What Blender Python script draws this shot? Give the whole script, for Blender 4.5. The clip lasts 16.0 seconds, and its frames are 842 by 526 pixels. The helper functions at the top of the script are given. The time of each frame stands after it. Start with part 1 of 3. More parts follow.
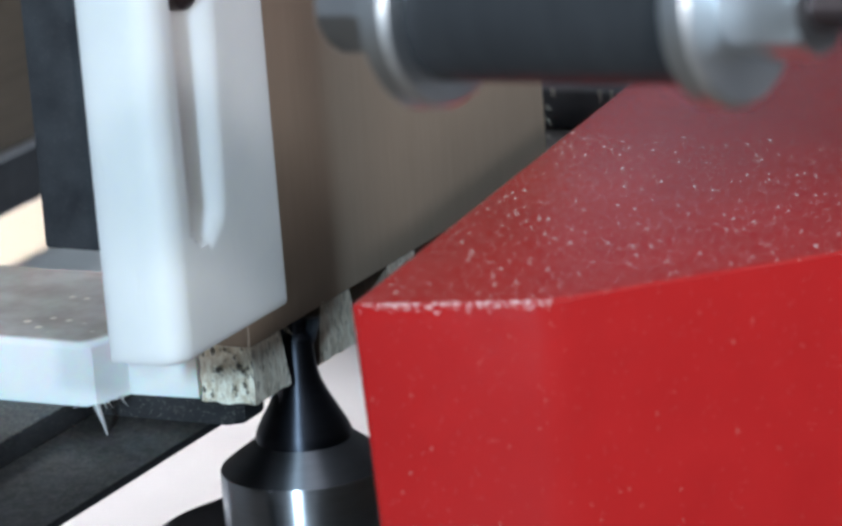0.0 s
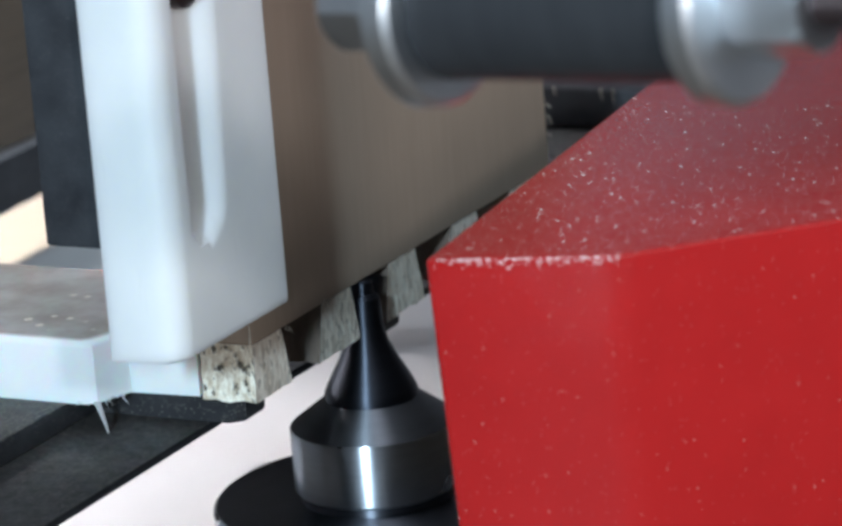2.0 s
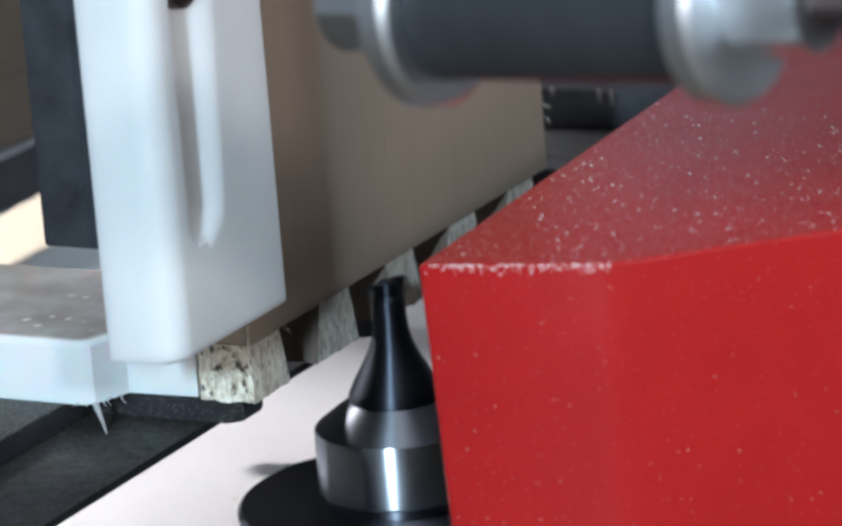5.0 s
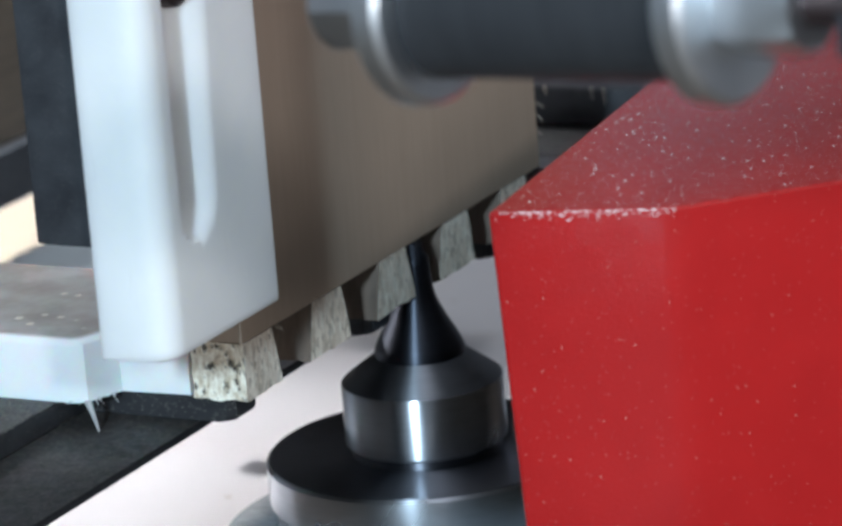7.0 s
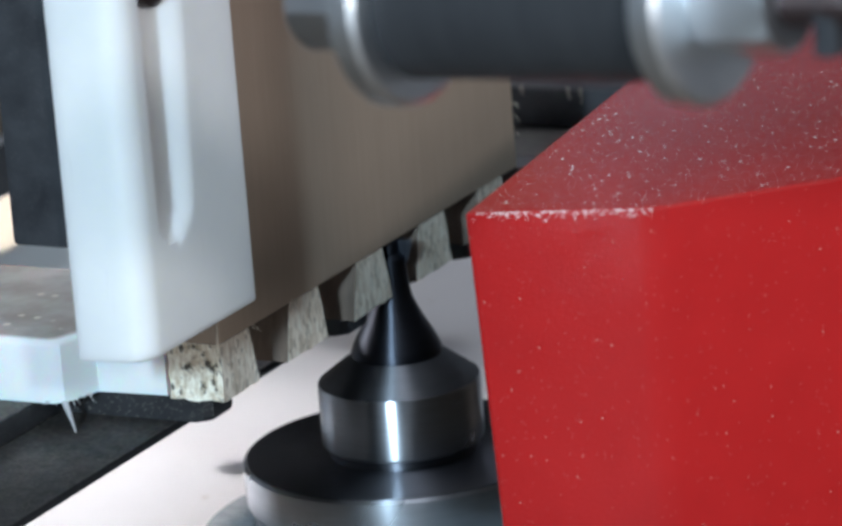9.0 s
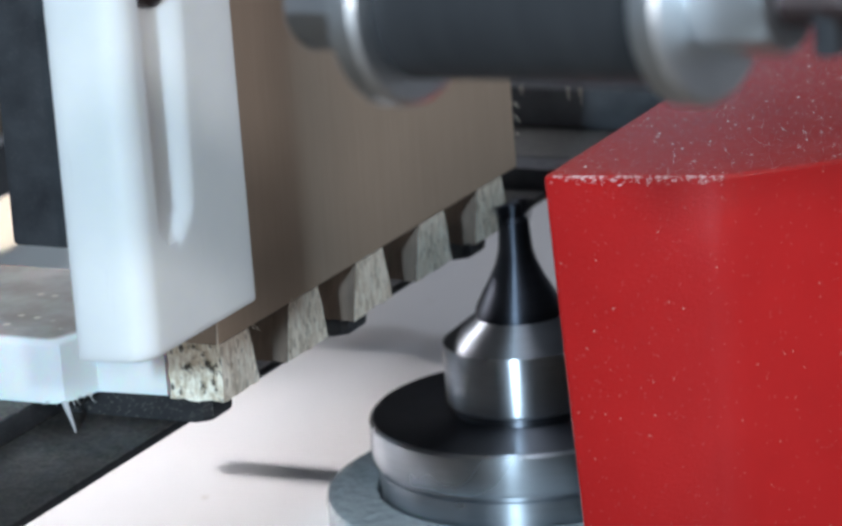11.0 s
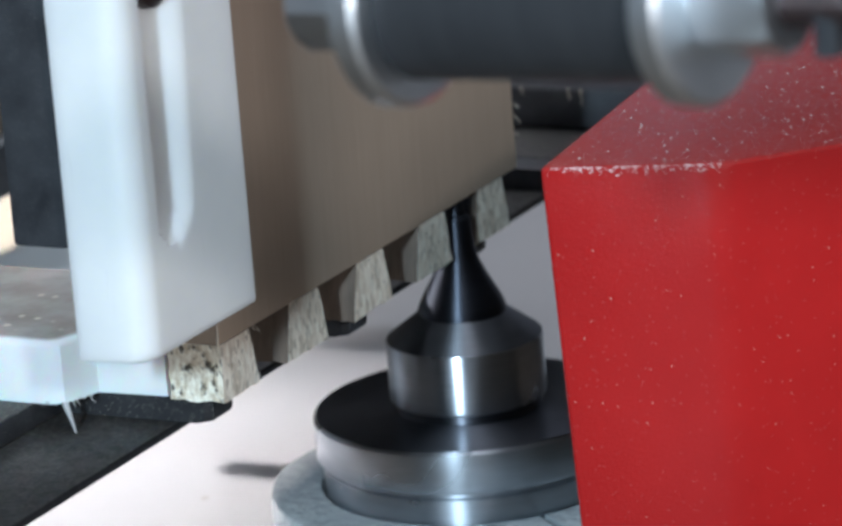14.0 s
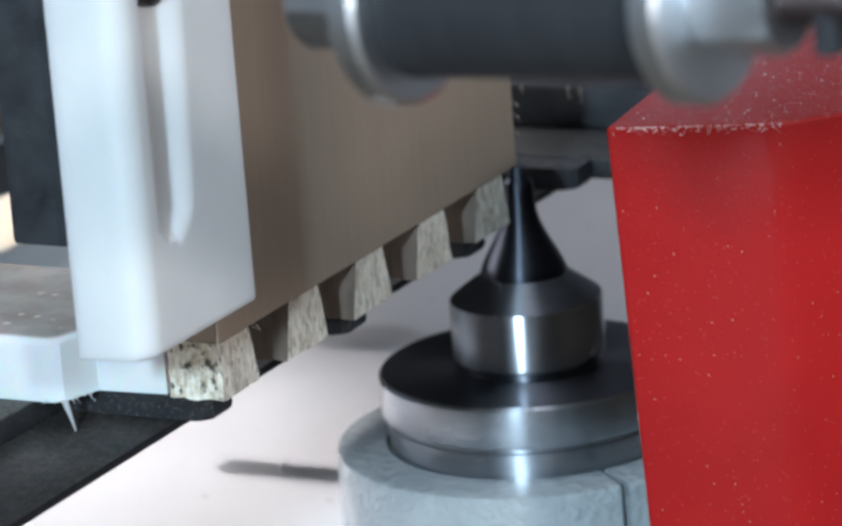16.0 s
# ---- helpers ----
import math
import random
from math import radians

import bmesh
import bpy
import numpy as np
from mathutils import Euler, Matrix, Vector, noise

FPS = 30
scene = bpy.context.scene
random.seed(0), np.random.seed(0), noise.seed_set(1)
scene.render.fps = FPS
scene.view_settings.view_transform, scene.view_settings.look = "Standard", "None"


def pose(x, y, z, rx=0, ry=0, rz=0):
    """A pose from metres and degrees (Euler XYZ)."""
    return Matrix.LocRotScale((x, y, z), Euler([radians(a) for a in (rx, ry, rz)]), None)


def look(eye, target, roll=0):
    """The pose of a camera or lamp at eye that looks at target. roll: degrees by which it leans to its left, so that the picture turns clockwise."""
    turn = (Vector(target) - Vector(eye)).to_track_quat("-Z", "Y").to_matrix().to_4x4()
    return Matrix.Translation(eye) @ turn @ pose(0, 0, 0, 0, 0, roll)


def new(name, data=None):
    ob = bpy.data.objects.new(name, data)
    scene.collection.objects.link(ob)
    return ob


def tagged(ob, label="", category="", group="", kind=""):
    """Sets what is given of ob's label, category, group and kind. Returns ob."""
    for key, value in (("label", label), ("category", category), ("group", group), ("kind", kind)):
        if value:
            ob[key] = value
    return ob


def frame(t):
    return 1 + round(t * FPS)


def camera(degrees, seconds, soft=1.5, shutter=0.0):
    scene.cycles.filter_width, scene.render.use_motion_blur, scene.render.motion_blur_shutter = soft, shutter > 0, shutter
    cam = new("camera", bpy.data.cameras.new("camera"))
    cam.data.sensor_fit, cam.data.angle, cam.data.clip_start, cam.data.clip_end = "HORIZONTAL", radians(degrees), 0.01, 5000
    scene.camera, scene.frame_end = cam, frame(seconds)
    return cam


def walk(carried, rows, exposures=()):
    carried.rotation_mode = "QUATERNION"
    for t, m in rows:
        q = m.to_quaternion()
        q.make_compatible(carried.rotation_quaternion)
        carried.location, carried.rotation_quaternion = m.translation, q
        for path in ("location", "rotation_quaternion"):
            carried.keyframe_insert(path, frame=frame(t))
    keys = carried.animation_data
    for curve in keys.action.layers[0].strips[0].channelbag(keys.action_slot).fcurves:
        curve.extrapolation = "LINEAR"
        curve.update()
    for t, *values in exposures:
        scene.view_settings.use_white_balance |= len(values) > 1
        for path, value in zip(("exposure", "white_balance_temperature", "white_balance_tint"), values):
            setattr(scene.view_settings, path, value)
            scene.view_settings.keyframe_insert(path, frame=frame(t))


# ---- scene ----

MM = 0.001

# ---- camera: on a tripod, panned a little to the right ----
cam = camera(12.37, 16.0, soft=3.1, shutter=0.5)
cam.data.dof.use_dof = True
cam.data.dof.focus_distance = 0.66
cam.data.dof.aperture_fstop = 34.0
EYE = Vector((0.32306, -0.54087, 0.18937))
WAY = Vector((-0.453435, 0.849277, -0.270417))
BASE = look(EYE, EYE + WAY, -4.5)
PAN = [(0.0, 0.5, 2.2), (0.5, 1.2, 0.8), (1.0, 1.5, 1.0), (1.5, 1.8, -1.3), (2.0, 2.4, -1.5), (2.5, 2.4, -2.0),
       (3.0, 0.5, -0.3), (3.5, 0.0, 0.0), (4.0, 0.0, 2.0), (4.8, -1.0, 0.0), (5.7, -3.0, -3.0), (6.3, -5.8, -3.8), (6.5, -7.3, -3.8),
       (7.0, -15.0, -3.9), (7.5, -28.5, -3.9), (8.0, -41.5, -4.2), (8.5, -54.0, -3.2), (9.0, -58.0, -3.1), (10.2, -58.2, -3.0),
       (11.5, -58.2, -3.2), (12.0, -58.2, -5.3), (12.5, -58.0, -6.0), (13.0, -55.5, -4.6), (13.5, -56.6, -3.6),
       (14.0, -57.6, -1.7), (14.5, -60.8, -1.4), (15.0, -59.2, -0.2), (15.5, -61.0, -1.0), (16.0, -58.2, -5.2)]
PAN_UNIT = math.degrees(1 / 7233.8)
walk(cam, [(t, BASE @ pose(0, 0, 0, dy * PAN_UNIT, dx * PAN_UNIT, 0)) for t, dx, dy in PAN],
     exposures=[(0.0, 0.05, 6000.0, 10.5), (16.0, 0.05, 6000.0, 10.5)])

# ---- light: a work lamp behind the camera, a dim workshop ----
world = bpy.data.worlds.new("workshop_air")
scene.world = world
world.use_nodes = True
world.node_tree.nodes["Background"].inputs[0].default_value = (0.75, 0.85, 1.0, 1)
world.node_tree.nodes["Background"].inputs[1].default_value = 0.35


def area_lamp(name, eye, target, size, watts, colour, height=0.0):
    data = bpy.data.lights.new(name, "AREA")
    data.shape, data.size, data.energy, data.color = "DISK", size, watts, colour
    if height:
        data.shape, data.size_y = "RECTANGLE", height
    ob = new(name, data)
    ob.matrix_world = look(eye, target)
    return tagged(ob, "unseen lamp lighting the machine", "lamp", kind="structure")


# a bluish window behind the camera, a lamp at the side, one at the front; added besides: an overhead fill, a far-wall
# sheen strip and two spots on the sheet behind the jig
area_lamp("window_light", (0.32, -1.29, 0.49), (0.0, 0.03, 0.0), 0.07, 16.5, (0.71, 0.90, 1.0), 0.14)
area_lamp("side_lamp", (1.13, -0.10, 0.46), (0.0, 0.05, 0.0), 0.40, 1.9, (1.0, 0.93, 0.88))
area_lamp("front_lamp", (1.10, -1.10, 0.60), (0.05, 0.03, 0.02), 0.10, 7.5, (1.0, 0.95, 0.90))
# Unseen fill added overhead to lift the sheet and the casing's top.
area_lamp("overhead_fill", (0.05, 0.10, 1.80), (0.0, 0.1, 0.0), 0.40, 5.2, (0.94, 0.96, 1.0))


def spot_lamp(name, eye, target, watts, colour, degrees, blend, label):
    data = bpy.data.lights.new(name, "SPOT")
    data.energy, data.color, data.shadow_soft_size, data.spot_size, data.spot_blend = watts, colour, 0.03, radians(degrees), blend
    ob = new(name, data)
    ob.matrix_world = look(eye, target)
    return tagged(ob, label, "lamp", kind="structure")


# Unseen strip added at the far wall to put a sheen on the casing.
area_lamp("rear_sheen_strip", (-0.865, 1.96, 0.68), (0.08, 0.03, 0.03), 0.10, 0.27, (0.80, 0.80, 1.0), 0.60)
# Unseen spot added to whiten the sheet, its cone narrowed to miss the slab.
spot_lamp("sheet_spot", (-0.50, 0.30, 0.40), (-0.080, 0.092, -0.075), 23.0, (1.0, 0.94, 0.91), 24, 0.85, "unseen spot added to brighten the sheet beside the jig")
# Second unseen spot added for a warm lit patch on the sheet.
spot_lamp("warm_sheet_spot", (-0.60, 0.75, 0.50), (-0.235, 0.275, -0.075), 30.0, (1.0, 0.84, 0.62), 13, 0.5, "unseen warm spot added to brighten the sheet behind the jig")
scene.view_settings.exposure = 0.05


# ---- materials ----
def material(name, colour, rough=0.5, metal=0.0, spec=0.5, coat=0.0):
    m = bpy.data.materials.new(name)
    m.use_nodes = True
    b = m.node_tree.nodes["Principled BSDF"]
    b.inputs["Base Color"].default_value = (*colour, 1)
    b.inputs["Roughness"].default_value = rough
    b.inputs["Metallic"].default_value = metal
    b.inputs["Specular IOR Level"].default_value = spec
    b.inputs["Coat Weight"].default_value = coat
    return m


def node(m, kind, **values):
    n = m.node_tree.nodes.new(kind)
    for key, value in values.items():
        n.inputs[key].default_value = value
    return n


def wire(m, a, b):
    m.node_tree.links.new(a, b)


def coords(m, scale=(1, 1, 1)):
    c = node(m, "ShaderNodeTexCoord")
    s = node(m, "ShaderNodeMapping", Scale=scale)
    wire(m, c.outputs["Object"], s.inputs["Vector"])
    return s.outputs["Vector"]


def mixer(m, fac, a, b):
    n = m.node_tree.nodes.new("ShaderNodeMix")
    n.data_type = "RGBA"
    for value, slot in ((fac, n.inputs[0]), (a, n.inputs[6]), (b, n.inputs[7])):
        if isinstance(value, tuple):
            slot.default_value = (*value, 1)
        elif isinstance(value, float):
            slot.default_value = value
        else:
            wire(m, value, slot)
    return n.outputs[2]


def ramp(m, fac, low, high, a=0.0, b=1.0):
    n = node(m, "ShaderNodeMapRange")
    for slot, value in zip(range(1, 5), (low, high, a, b)):
        n.inputs[slot].default_value = value
    wire(m, fac, n.inputs[0])
    return n.outputs[0]


def noise_tex(m, vec, scale, detail=4.0, rough=0.55):
    n = node(m, "ShaderNodeTexNoise", Scale=scale, Detail=detail, Roughness=rough)
    wire(m, vec, n.inputs["Vector"])
    return n.outputs["Fac"]


def specks(m, vec, scale, size, keep):
    """Small round grains: 1 inside a grain, 0 outside."""
    v = node(m, "ShaderNodeTexVoronoi", Scale=scale)
    wire(m, vec, v.inputs["Vector"])
    near = ramp(m, v.outputs["Distance"], size, size * 0.6)
    sep = node(m, "ShaderNodeSeparateColor")
    wire(m, v.outputs["Color"], sep.inputs[0])
    some = ramp(m, sep.outputs[0], keep, keep + 0.02, 1.0, 0.0)
    mul = m.node_tree.nodes.new("ShaderNodeMath")
    mul.operation = "MULTIPLY"
    wire(m, near, mul.inputs[0])
    wire(m, some, mul.inputs[1])
    return mul.outputs[0]


def bump(m, height, strength, distance):
    n = node(m, "ShaderNodeBump", Strength=strength, Distance=distance)
    wire(m, height, n.inputs["Height"])
    wire(m, n.outputs[0], m.node_tree.nodes["Principled BSDF"].inputs["Normal"])


def paint(m, colour=None, rough=None):
    b = m.node_tree.nodes["Principled BSDF"]
    if colour is not None:
        wire(m, colour, b.inputs["Base Color"])
    if rough is not None:
        wire(m, rough, b.inputs["Roughness"])


def upward(m, low=0.4, high=0.9):
    """1 on faces that point up, where dust settles and the slab's top shade is painted."""
    g = node(m, "ShaderNodeNewGeometry")
    s = node(m, "ShaderNodeSeparateXYZ")
    wire(m, g.outputs["Normal"], s.inputs[0])
    return ramp(m, s.outputs[2], low, high)


def times(m, a, b):
    n = m.node_tree.nodes.new("ShaderNodeMath")
    n.operation = "MULTIPLY"
    for slot, value in zip(n.inputs, (a, b)):
        if isinstance(value, float):
            slot.default_value = value
        else:
            wire(m, value, slot)
    return n.outputs[0]


def red_paint():
    m = material("red_enamel", (0.36, 0.012, 0.016), 0.38, spec=0.28)
    v = coords(m)
    tone = mixer(m, ramp(m, noise_tex(m, v, 60.0), 0.3, 0.7), (0.365, 0.0120, 0.0118), (0.415, 0.0148, 0.0142))
    film = times(m, upward(m), ramp(m, noise_tex(m, v, 900.0, 6.0, 0.7), 0.42, 0.75, 0.01, 0.14))
    tone = mixer(m, film, tone, (0.55, 0.36, 0.30))
    fine = specks(m, coords(m, (1, 1, 0.7)), 900.0, 0.12, 0.17)
    tone = mixer(m, times(m, fine, ramp(m, upward(m), 0.0, 1.0, 0.45, 0.8)), tone, (0.78, 0.66, 0.55))
    tiny = specks(m, coords(m, (1, 1, 0.6)), 1700.0, 0.18, 0.26)
    tone = mixer(m, times(m, tiny, ramp(m, upward(m), 0.0, 1.0, 0.14, 0.9)), tone, (0.80, 0.66, 0.60))
    paint(m, tone, ramp(m, noise_tex(m, v, 300.0), 0.3, 0.7, 0.15, 0.22))
    bump(m, noise_tex(m, v, 1500.0, 4.0, 0.65), 0.32, 0.0003)
    return m


def black_steel(name, dust, lift=1.5):
    m = material(name, (0.018, 0.019, 0.022), 0.55)
    v = coords(m)
    tone = mixer(m, ramp(m, noise_tex(m, v, 120.0), 0.3, 0.7), tuple(c * lift for c in (0.012, 0.013, 0.016)), tuple(c * lift for c in (0.028, 0.030, 0.034)))
    grain = specks(m, v, 2400.0, 0.28, 0.45)
    tone = mixer(m, times(m, grain, dust), tone, (0.50, 0.46, 0.38))
    film = times(m, times(m, upward(m), dust), ramp(m, noise_tex(m, v, 1500.0, 6.0, 0.75), 0.45, 0.75))
    tone = mixer(m, film, tone, (0.34, 0.31, 0.26))
    paint(m, tone, ramp(m, noise_tex(m, v, 400.0), 0.3, 0.7, 0.45, 0.65))
    bump(m, noise_tex(m, v, 1500.0, 3.0), 0.2, 0.0003)
    return m


def rubber():
    """Turned black rubber with faint rings."""
    m = material("black_rubber", (0.034, 0.036, 0.040), 0.5)
    v = coords(m, (1, 0.08, 0.08))
    paint(m, mixer(m, ramp(m, noise_tex(m, v, 700.0), 0.3, 0.7), (0.023, 0.024, 0.027), (0.030, 0.031, 0.034)),
          ramp(m, noise_tex(m, coords(m), 200.0), 0.3, 0.7, 0.45, 0.58))
    bump(m, noise_tex(m, coords(m), 1200.0, 3.0), 0.1, 0.0002)
    return m


def white_plastic():
    m = material("white_polyethylene", (0.78, 0.80, 0.80), 0.42)
    b = m.node_tree.nodes["Principled BSDF"]
    b.inputs["Subsurface Weight"].default_value = 0.6
    b.inputs["Subsurface Radius"].default_value = (1.0, 1.0, 0.9)
    b.inputs["Subsurface Scale"].default_value = 0.006
    v = coords(m)
    tone = mixer(m, ramp(m, noise_tex(m, v, 40.0), 0.3, 0.7), (0.74, 0.76, 0.76), (0.82, 0.83, 0.82))
    mark = ramp(m, noise_tex(m, coords(m, (1, 1, 0.15)), 500.0, 5.0), 0.62, 0.8, 0.0, 0.25)
    tone = mixer(m, mark, tone, (0.62, 0.62, 0.60))
    paint(m, tone, ramp(m, noise_tex(m, v, 200.0), 0.3, 0.7, 0.34, 0.52))
    bump(m, noise_tex(m, coords(m, (1, 1, 0.1)), 900.0, 3.0), 0.12, 0.0002)
    return m


def shaded_dusty_plastic():
    """The white plastic with its upper side's shade painted as a brown-grey film, and dust specks."""
    m = material("shaded_dusty_polyethylene", (0.78, 0.80, 0.80), 0.5)
    b = m.node_tree.nodes["Principled BSDF"]
    b.inputs["Subsurface Weight"].default_value, b.inputs["Subsurface Scale"].default_value = 0.4, 0.004
    v = coords(m)
    tone = mixer(m, ramp(m, noise_tex(m, v, 40.0), 0.3, 0.7), (0.74, 0.76, 0.77), (0.82, 0.83, 0.83))
    # Shade on the slab's top, put into the colour as a brown-grey film.
    film = times(m, upward(m, 0.75, 1.0), ramp(m, noise_tex(m, v, 90.0, 6.0, 0.6), 0.35, 0.65, 0.72, 0.94))
    tone = mixer(m, film, tone, (0.20, 0.175, 0.145))
    tone = mixer(m, times(m, upward(m), specks(m, v, 260.0, 0.25, 0.3)), tone, (0.62, 0.56, 0.48))
    paint(m, tone, ramp(m, noise_tex(m, v, 200.0), 0.3, 0.7, 0.45, 0.7))
    bump(m, noise_tex(m, v, 900.0, 3.0), 0.15, 0.0003)
    return m


def wood(name, light, dark, along=2):
    """Straight grain; along: the axis on which the fibres run."""
    m = material(name, light, 0.6)
    scale = [1.0, 1.0, 1.0]
    scale[along] = 0.06
    v = coords(m, tuple(scale))
    tone = mixer(m, ramp(m, noise_tex(m, v, 500.0, 6.0, 0.65), 0.35, 0.7), light, dark)
    tone = mixer(m, ramp(m, noise_tex(m, coords(m), 30.0), 0.35, 0.7, 0.0, 0.35), tone, tuple(c * 0.75 for c in light))
    paint(m, tone)
    bump(m, noise_tex(m, v, 900.0, 4.0), 0.3, 0.0003)
    return m


def end_grain():
    m = material("cut_chipboard", (0.62, 0.57, 0.45), 0.8)
    v = coords(m, (1, 1, 0.2))
    tone = mixer(m, ramp(m, noise_tex(m, v, 420.0, 6.0, 0.7), 0.36, 0.64), (0.88, 0.81, 0.70), (0.57, 0.48, 0.37))
    chip = node(m, "ShaderNodeTexVoronoi", Scale=1300.0)
    wire(m, coords(m, (1, 1, 0.42)), chip.inputs["Vector"])
    pick = node(m, "ShaderNodeSeparateColor")
    wire(m, chip.outputs["Color"], pick.inputs[0])
    tone = mixer(m, ramp(m, pick.outputs[0], 0.55, 0.95, 0.0, 0.65), tone, (0.88, 0.86, 0.76))
    tone = mixer(m, ramp(m, pick.outputs[1], 0.62, 0.95, 0.0, 0.55), tone, (0.24, 0.19, 0.12))
    pore = specks(m, coords(m, (1, 1, 0.7)), 700.0, 0.30, 0.16)
    tone = mixer(m, times(m, pore, 0.45), tone, (0.10, 0.08, 0.06))
    paint(m, tone)
    bump(m, noise_tex(m, v, 1000.0, 5.0, 0.7), 0.9, 0.0008)
    return m


def chipboard_core():
    """Coarse pale chips with dark hollows, as on the sawn end of the board."""
    m = material("chipboard_core", (0.85, 0.80, 0.64), 0.85)
    v = coords(m, (1, 1, 0.55))
    tone = mixer(m, ramp(m, noise_tex(m, v, 900.0, 5.0, 0.7), 0.38, 0.62), (0.93, 0.90, 0.78), (0.56, 0.47, 0.33))
    hollow = ramp(m, noise_tex(m, v, 800.0, 4.0, 0.65), 0.55, 0.63)
    tone = mixer(m, times(m, hollow, 0.92), tone, (0.045, 0.038, 0.03))
    paint(m, tone)
    bump(m, noise_tex(m, v, 480.0, 4.0, 0.6), 1.0, 0.0009)
    return m


def ground_steel(name, colour, rough, ring=True):
    m = material(name, colour, rough, 1.0)
    v = coords(m, (1, 1, 6) if ring else (1, 1, 1))
    n = noise_tex(m, v, 160.0, 4.0)
    big = noise_tex(m, coords(m), 45.0, 2.0)
    tone = mixer(m, ramp(m, n, 0.3, 0.7), tuple(c * 0.93 for c in colour), tuple(min(1, c * 1.04) for c in colour))
    paint(m, tone, ramp(m, big, 0.3, 0.7, rough * 0.85, rough * 1.15))
    if ring:
        b = m.node_tree.nodes["Principled BSDF"]
        b.inputs["Anisotropic"].default_value, b.inputs["Anisotropic Rotation"].default_value = 0.93, 0.25
        t = node(m, "ShaderNodeTangent")
        t.direction_type, t.axis = "RADIAL", "Z"
        wire(m, t.outputs[0], b.inputs["Tangent"])
    return m


def grey_enamel():
    m = material("grey_enamel", (0.42, 0.46, 0.48), 0.24, coat=0.5)
    v = coords(m)
    paint(m, mixer(m, ramp(m, noise_tex(m, v, 80.0), 0.3, 0.7), (0.38, 0.42, 0.44), (0.47, 0.51, 0.52)))
    bump(m, noise_tex(m, v, 420.0, 4.0, 0.6), 1.0, 0.0012)
    return m


def table_white():
    m = material("white_laminate", (0.80, 0.78, 0.77), 0.45)
    v = coords(m)
    tone = mixer(m, ramp(m, noise_tex(m, v, 9.0, 5.0), 0.3, 0.7), (0.74, 0.72, 0.71), (0.84, 0.82, 0.81))
    tone = mixer(m, times(m, specks(m, v, 180.0, 0.2, 0.12), 0.5), tone, (0.50, 0.42, 0.32))
    paint(m, tone)
    return m


def plaster(name, colour):
    m = material(name, colour, 0.85)
    v = coords(m)
    paint(m, mixer(m, ramp(m, noise_tex(m, v, 3.0), 0.3, 0.7), tuple(c * 0.85 for c in colour), colour))
    bump(m, noise_tex(m, v, 150.0), 0.2, 0.002)
    return m


RED = red_paint()
BLACK = black_steel("black_steel", 0.1)
DUSTY = black_steel("dusty_black_steel", 0.5, 0.8)
GRIMY = black_steel("grimy_black_steel", 0.22, 0.4)
WHITE = white_plastic()
SHADED_DUSTY_WHITE = shaded_dusty_plastic()
BOARD = wood("brown_laminate", (0.35, 0.275, 0.212), (0.318, 0.249, 0.190))
CUT = end_grain()
CORE = chipboard_core()
STEEL = ground_steel("ground_steel", (0.48, 0.51, 0.55), 0.30)
# Darker copy of the steel for the cone: shade painted over a bright reflection.
NOSE_STEEL = ground_steel("shaded_nose_steel", (0.19, 0.20, 0.22), 0.50)
# Steel darkened in colour for the flange top's dark reflection and the neck.
DARK_STEEL = ground_steel("shade_toned_steel", (0.15, 0.157, 0.18), 0.36)
BIT_STEEL = ground_steel("dark_cutter_steel", (0.060, 0.066, 0.082), 0.48)
ZINC = ground_steel("zinc_plated_steel", (0.60, 0.62, 0.64), 0.40, False)
RUBBER = rubber()
RUBBER.node_tree.nodes["Principled BSDF"].inputs["Specular IOR Level"].default_value = 0.42
BOLT = material("oiled_bolt", (0.05, 0.035, 0.035), 0.4, 0.6)
GREY = grey_enamel()
TABLE = table_white()
WALL = plaster("pale_plaster", (0.80, 0.79, 0.80))
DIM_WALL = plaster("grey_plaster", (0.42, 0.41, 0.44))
BROWN = wood("brown_panel", (0.14, 0.105, 0.075), (0.09, 0.07, 0.05), 1)
BROWN_SIDES = wood("dark_brown_chipboard", (0.135, 0.100, 0.076), (0.060, 0.046, 0.035))
CHIPPED_GLINT = material("chipped_paint_glints", (0.86, 0.66, 0.64), 0.3)
CHIP = material("sawdust", (0.86, 0.75, 0.68), 0.7)


# ---- shapes ----
def mesh_of(bm, name, mat, smooth=35):
    me = bpy.data.meshes.new(name)
    bmesh.ops.recalc_face_normals(bm, faces=bm.faces)
    bm.to_mesh(me)
    bm.free()
    me.materials.append(mat)
    if smooth:
        for p in me.polygons:
            p.use_smooth = True
        me.set_sharp_from_angle(angle=radians(smooth))
    return me


def part(name, bm, mat, parent, label="", smooth=35):
    ob = new(name, mesh_of(bm, name, mat, smooth))
    ob.parent = parent
    return tagged(ob, label) if label else ob


def thing(name, at, label, category, group="", kind=""):
    ob = new(name)
    ob.empty_display_size = 0.01
    ob.matrix_world = pose(*[c * MM for c in at])
    return tagged(ob, label, category, group, kind)


